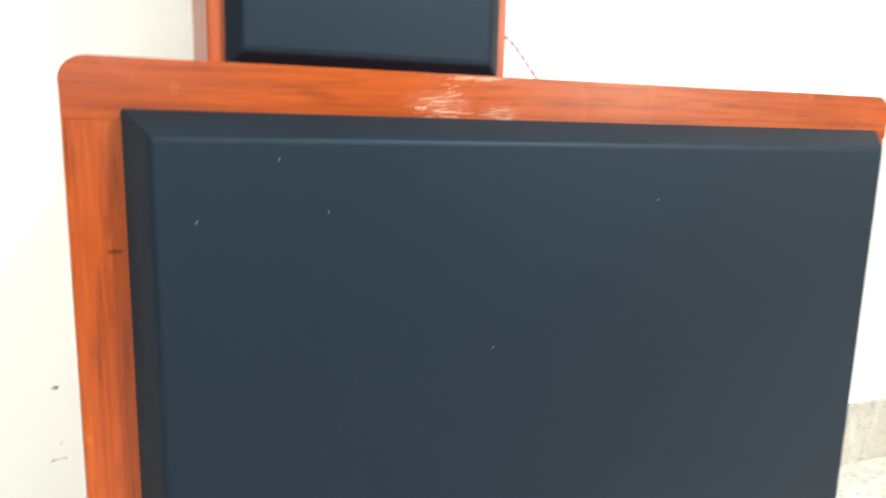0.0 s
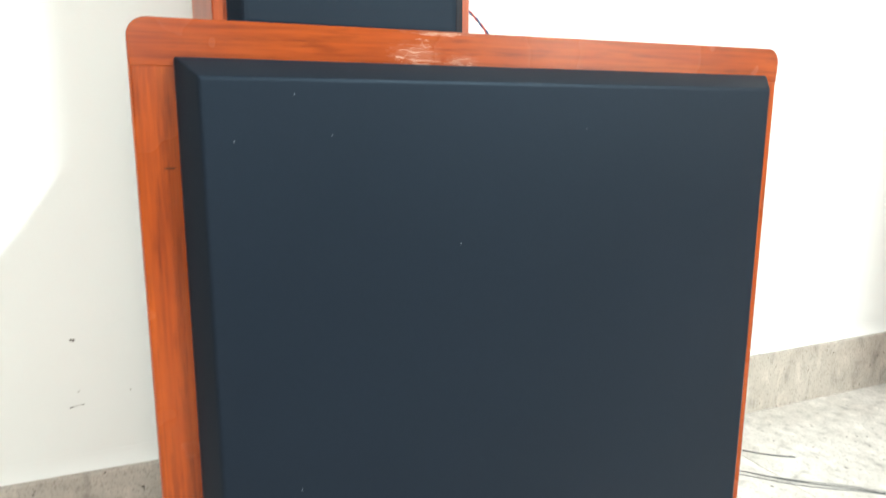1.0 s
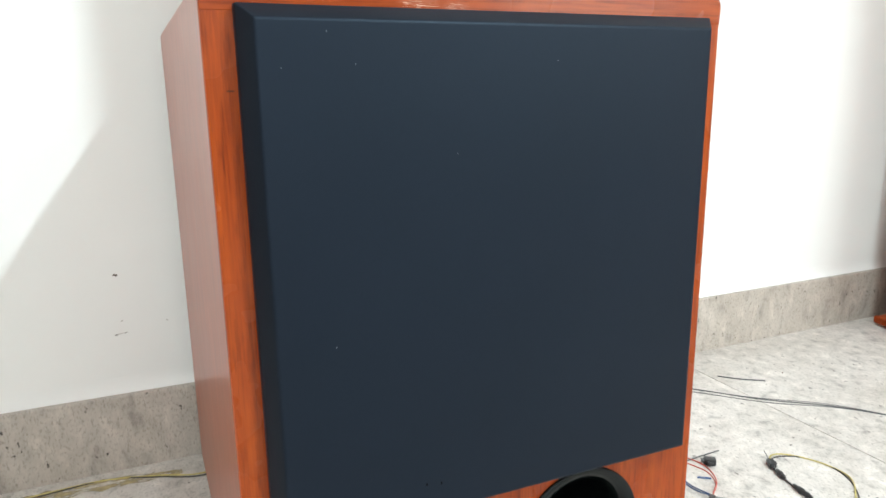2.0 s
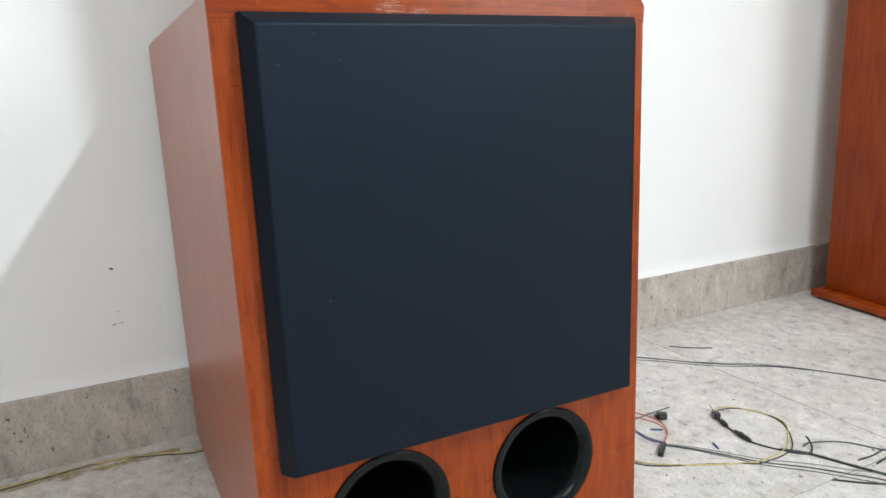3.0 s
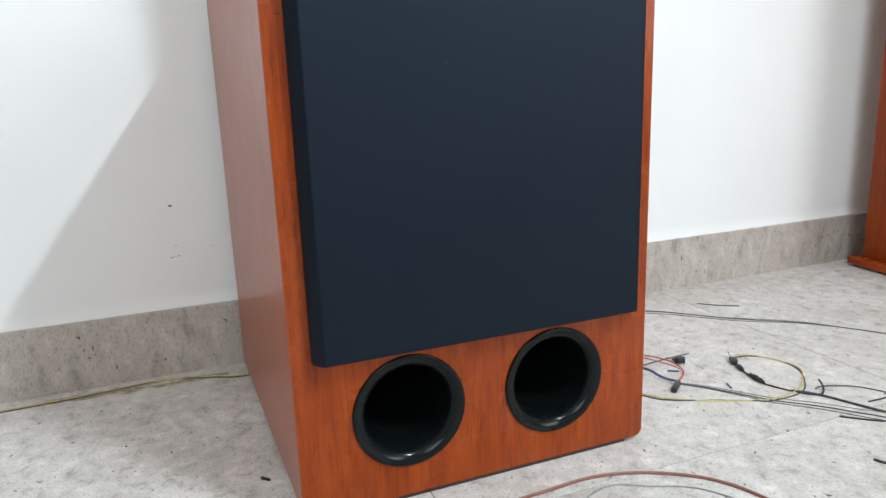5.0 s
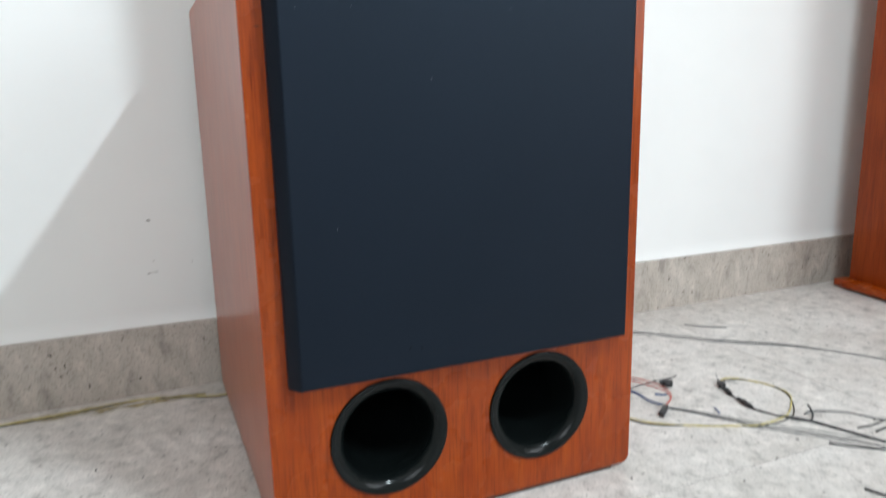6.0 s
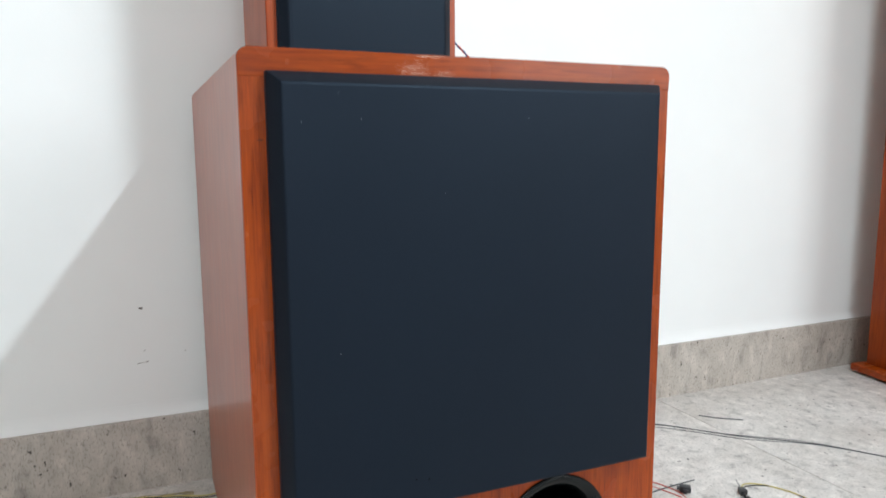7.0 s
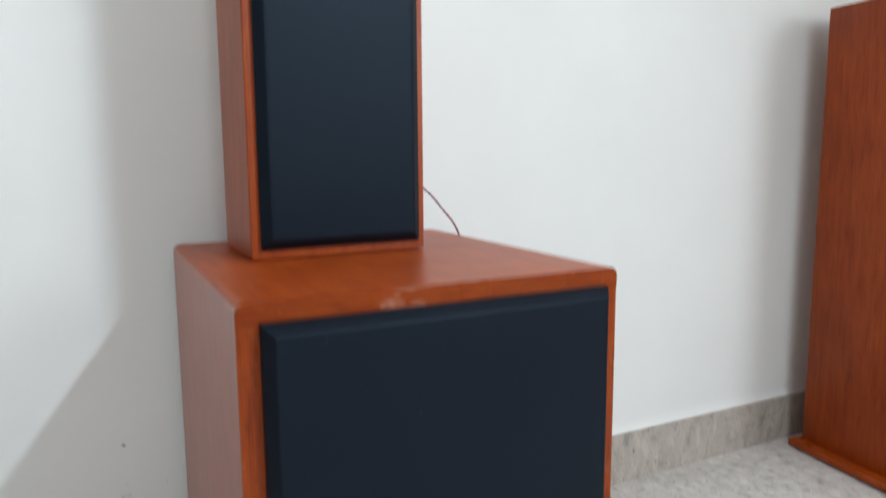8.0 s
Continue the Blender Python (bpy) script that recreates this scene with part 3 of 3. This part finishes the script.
# dark soldered lead with taped splices
line = [(0.792, 0.153), (0.774, 0.087), (0.772, 0.058), (0.788, 0.020), (0.813, -0.010), (0.834, -0.060), (0.854, -0.107), (0.903, -0.214), (0.983, -0.416)]
lead = cable("black_audio_lead", "black audio lead with taped splices on the floor", [(line, 0.0014, BLACK_WIRE), ([(x + 0.003, y + 0.003) for x, y in line[3:]], 0.0012, GREY_WIRE)])
for (ax, ay), (bx, by), r in (((0.787, 0.134), (0.778, 0.112), 0.0042), ((0.775, 0.094), (0.770, 0.058), 0.0044)):
    a, b = Vector((ax, ay, r)), Vector((bx, by, r * 0.9))
    pts = [a.lerp(b, i / 14) + Vector((0.0007 * math.sin(i * 2.1), 0.0006 * math.cos(i * 1.7), 0)) for i in range(15)]
    part("splice", tube(pts, r, 10, lambda t: (0.42 + 0.58 * math.sin(math.pi * min(1, max(0, t))) ** 0.7) * (1 + 0.13 * math.sin(17 * t + 1))), BLACK_WIRE, lead, "black taped splice", smooth=60)
bm = box(-0.0085, 0.0085, -0.0052, 0.0052, 0.0, 0.0095, 0.0016)
add_box(bm, -0.0135, -0.0080, -0.0022, 0.0022, 0.0030, 0.0065, 0.0006)
add_box(bm, -0.0040, 0.0050, -0.0075, -0.0050, 0.0015, 0.0080, 0.0006)
bmesh.ops.transform(bm, matrix=pose(0.793, 0.150, 0.0, 0, 0, 60), verts=bm.verts)
part("plug", bm, BLACK_WIRE, lead, "small dark plastic plug", smooth=40)
wire("prong", [(0.797, 0.157, 0.006), (0.800, 0.165, 0.009), (0.801, 0.172, 0.014)], 0.0006, GREY_WIRE, lead, "thin bare prong")
wire("hook", [(0.795, 0.007), (0.814, -0.010, 0.002), (0.829, -0.005, 0.004), (0.839, 0.008, 0.009), (0.839, 0.014, 0.013)], 0.0016, BLACK_WIRE, lead, "bent wire end")

# grey screened lead from the connector
line = [(0.649, 0.123), (0.680, 0.089), (0.714, 0.040), (0.737, 0.007), (0.781, -0.037), (0.813, -0.077), (0.841, -0.115), (0.893, -0.225), (0.963, -0.436)]
grey = cable("grey_lead", "grey lead ending in a small dark connector", [(line, 0.0010, GREY_WIRE), ([(x + 0.0040 + 0.0012 * i, y + 0.0016 + 0.0016 * i) for i, (x, y) in enumerate(line)], 0.0008, CLEAR_WIRE), ([(x - 0.0010 - 0.0010 * i, y - 0.0010 - 0.0018 * i) for i, (x, y) in enumerate(line)], 0.0007, GREY_WIRE)])
for (ax, ay), (bx, by), r in (((0.651, 0.123), (0.615, 0.095), 0.0043),):
    bm = box(-0.018, 0.018, -r, r, 0.0, 2 * r, 0.0014)
    bmesh.ops.transform(bm, matrix=pose((ax + bx) / 2, (ay + by) / 2, 0.0, 0, 0, math.degrees(math.atan2(by - ay, bx - ax))), verts=bm.verts)
    part("connector", bm, BLACK_WIRE, grey, "dark plastic plug", smooth=40)
wire("strand", [(0.593, 0.303), (0.643, 0.276), (0.681, 0.247), (0.696, 0.219), (0.702, 0.189), (0.688, 0.154), (0.653, 0.125, 0.006)], 0.0009, RED_WIRE, grey, "thin red wire")
wire("strand", [(0.585, 0.292), (0.632, 0.266), (0.668, 0.240), (0.684, 0.208), (0.693, 0.178), (0.681, 0.148), (0.650, 0.122, 0.006)], 0.0008, RED_WIRE, grey, "thin red wire")
wire("strand", [(0.593, 0.303), (0.618, 0.238), (0.640, 0.194), (0.641, 0.151), (0.644, 0.123, 0.006)], 0.0009, BLUE_WIRE, grey, "thin blue wire")
wire("strand", [(0.597, 0.298), (0.622, 0.234), (0.644, 0.196), (0.645, 0.157), (0.647, 0.123, 0.006)], 0.0009, BLUE_WIRE, grey, "thin blue wire")

clip = tagged(empty("black_plug", pose(0.714, 0.195, 0.0, 0, 0, -38)), "small black plastic plug on the floor", "plug")
part("plug_body", box(-0.009, 0.009, -0.0072, 0.0072, 0.0, 0.010, 0.002), BLACK_WIRE, clip, smooth=40)
part("latch", box(-0.004, 0.004, -0.012, -0.0072, 0.002, 0.008, 0.001), BLACK_WIRE, clip)
part("pin", box(-0.013, -0.009, -0.004, 0.004, 0.003, 0.007, 0.0008), GREY_WIRE, clip)

thin = cable("thin_grey_wire", "thin grey wire with a curled end", [([(0.828, 0.009), (0.847, 0.011), (0.891, -0.013), (0.919, -0.058), (0.963, -0.132), (1.023, -0.294)], 0.0012, GREY_WIRE)])

# reddish speaker cable curving in front of the cabinet
line = [(0.023, -0.249), (0.103, -0.126), (0.183, -0.074), (0.242, -0.063), (0.291, -0.060), (0.359, -0.058), (0.415, -0.073), (0.463, -0.101), (0.493, -0.130), (0.514, -0.173), (0.533, -0.261), (0.553, -0.423)]
cable("red_speaker_cable", "translucent reddish twin speaker cable on the floor", [(line, 0.0012, PINK_WIRE), (offset_line(line, 0.0034), 0.0013, COPPER)])
cable("pale_thin_wire", "thin pale grey wire lying on the floor", [([(0.203, -0.226), (0.293, -0.118), (0.362, -0.082), (0.413, -0.105), (0.464, -0.135), (0.503, -0.201)], 0.0010, CLEAR_WIRE)])


def scrap(name, label, a, b, r, mat, bend=0.0):
    a, b = Vector((*a, r)), Vector((*b, r))
    side = (b - a).cross(Vector((0, 0, 1))) * bend
    pts = smooth_line([a, (a + b) / 2 + side, b], 6)
    tagged(part(name, tube(pts, r, 6), mat, smooth=60), label, "wire scrap", group="wire scraps on the floor")


scrap("wire_scrap", "short dark wire offcut on granite floor", (0.974, 0.443), (1.041, 0.387), 0.0012, GREY_WIRE, 0.05)
scrap("wire_scrap", "short stiff dark wire offcut beside a plug", (0.613, 0.206), (0.756, 0.219), 0.0010, GREY_WIRE, -0.02)
scrap("wire_scrap", "tiny blue wire offcut on the floor", (0.668, 0.172), (0.684, 0.161), 0.0014, BLUE_WIRE)
scrap("wire_scrap", "tiny blue wire offcut on the floor", (0.719, 0.087), (0.712, 0.070), 0.0014, BLUE_WIRE)
scrap("wire_scrap", "short black wire offcut beside the audio lead", (0.778, -0.074), (0.835, -0.122), 0.0014, BLACK_WIRE, 0.03)
scrap("wire_scrap", "short black wire offcut on the floor", (0.712, -0.178), (0.725, -0.209), 0.0016, BLACK_WIRE)
scrap("wire_scrap", "short dark wire offcut on the floor", (0.859, -0.059), (0.923, -0.058), 0.0012, BLACK_WIRE, 0.04)
scrap("wire_scrap", "short dark wire offcut on the floor", (0.872, -0.079), (0.903, -0.075), 0.0014, BLACK_WIRE)

scrap("wire_scrap", "short black wire offcut beside the cabinet", (-0.031, 0.128), (-0.022, 0.118), 0.0020, BLACK_WIRE)
for (x, y), mat, word in (((-0.200, 0.303), BLACK_WIRE, "dark"), ((-0.038, 0.171), BLACK_WIRE, "dark"), ((0.635, -0.084), BLACK_WIRE, "dark"), ((0.590, -0.099), BLACK_WIRE, "dark"), ((1.104, 0.401), PINK_WIRE, "reddish")):
    rng = random.Random(int(1000 * x))
    bm = bmesh.new()
    bmesh.ops.create_icosphere(bm, subdivisions=1, radius=0.0015, matrix=Matrix.LocRotScale((x, y, 0.0012), Euler((0, 0, rng.uniform(0, 3))), (1.0, 0.7, 0.6)))
    for v in bm.verts:
        v.co += Vector((rng.uniform(-1, 1), rng.uniform(-1, 1), rng.uniform(0, 1))) * 0.0004
    tagged(part("crumb", bm, mat), f"tiny {word} crumb of debris on the granite floor", "debris", group="crumbs on the floor")

# ---- floor: large granite slabs on a bed of grout ----
floor = tagged(part("floor", box(ROOM_W - T, ROOM_E + T, ROOM_S - T, WALL + T, -0.06, -0.0012), GROUT), "pale grey speckled granite slab floor", "floor", kind="structure")
STEP = 0.80
xs = [ROOM_W] + [0.960 + STEP * i for i in range(-3, 3) if ROOM_W + 0.02 < 0.960 + STEP * i < ROOM_E - 0.02] + [ROOM_E]
ys = [ROOM_S] + [-0.073 + STEP * i for i in range(-3, 1)] + [WALL]
for xa, xb in zip(xs, xs[1:]):
    for ya, yb in zip(ys, ys[1:]):
        part("granite_slab", box(xa + 0.0008, xb - 0.0008, ya + 0.0008, yb - 0.0008, -0.012, 0.0, 0.0004, 1), GRANITE_FLOOR, floor)
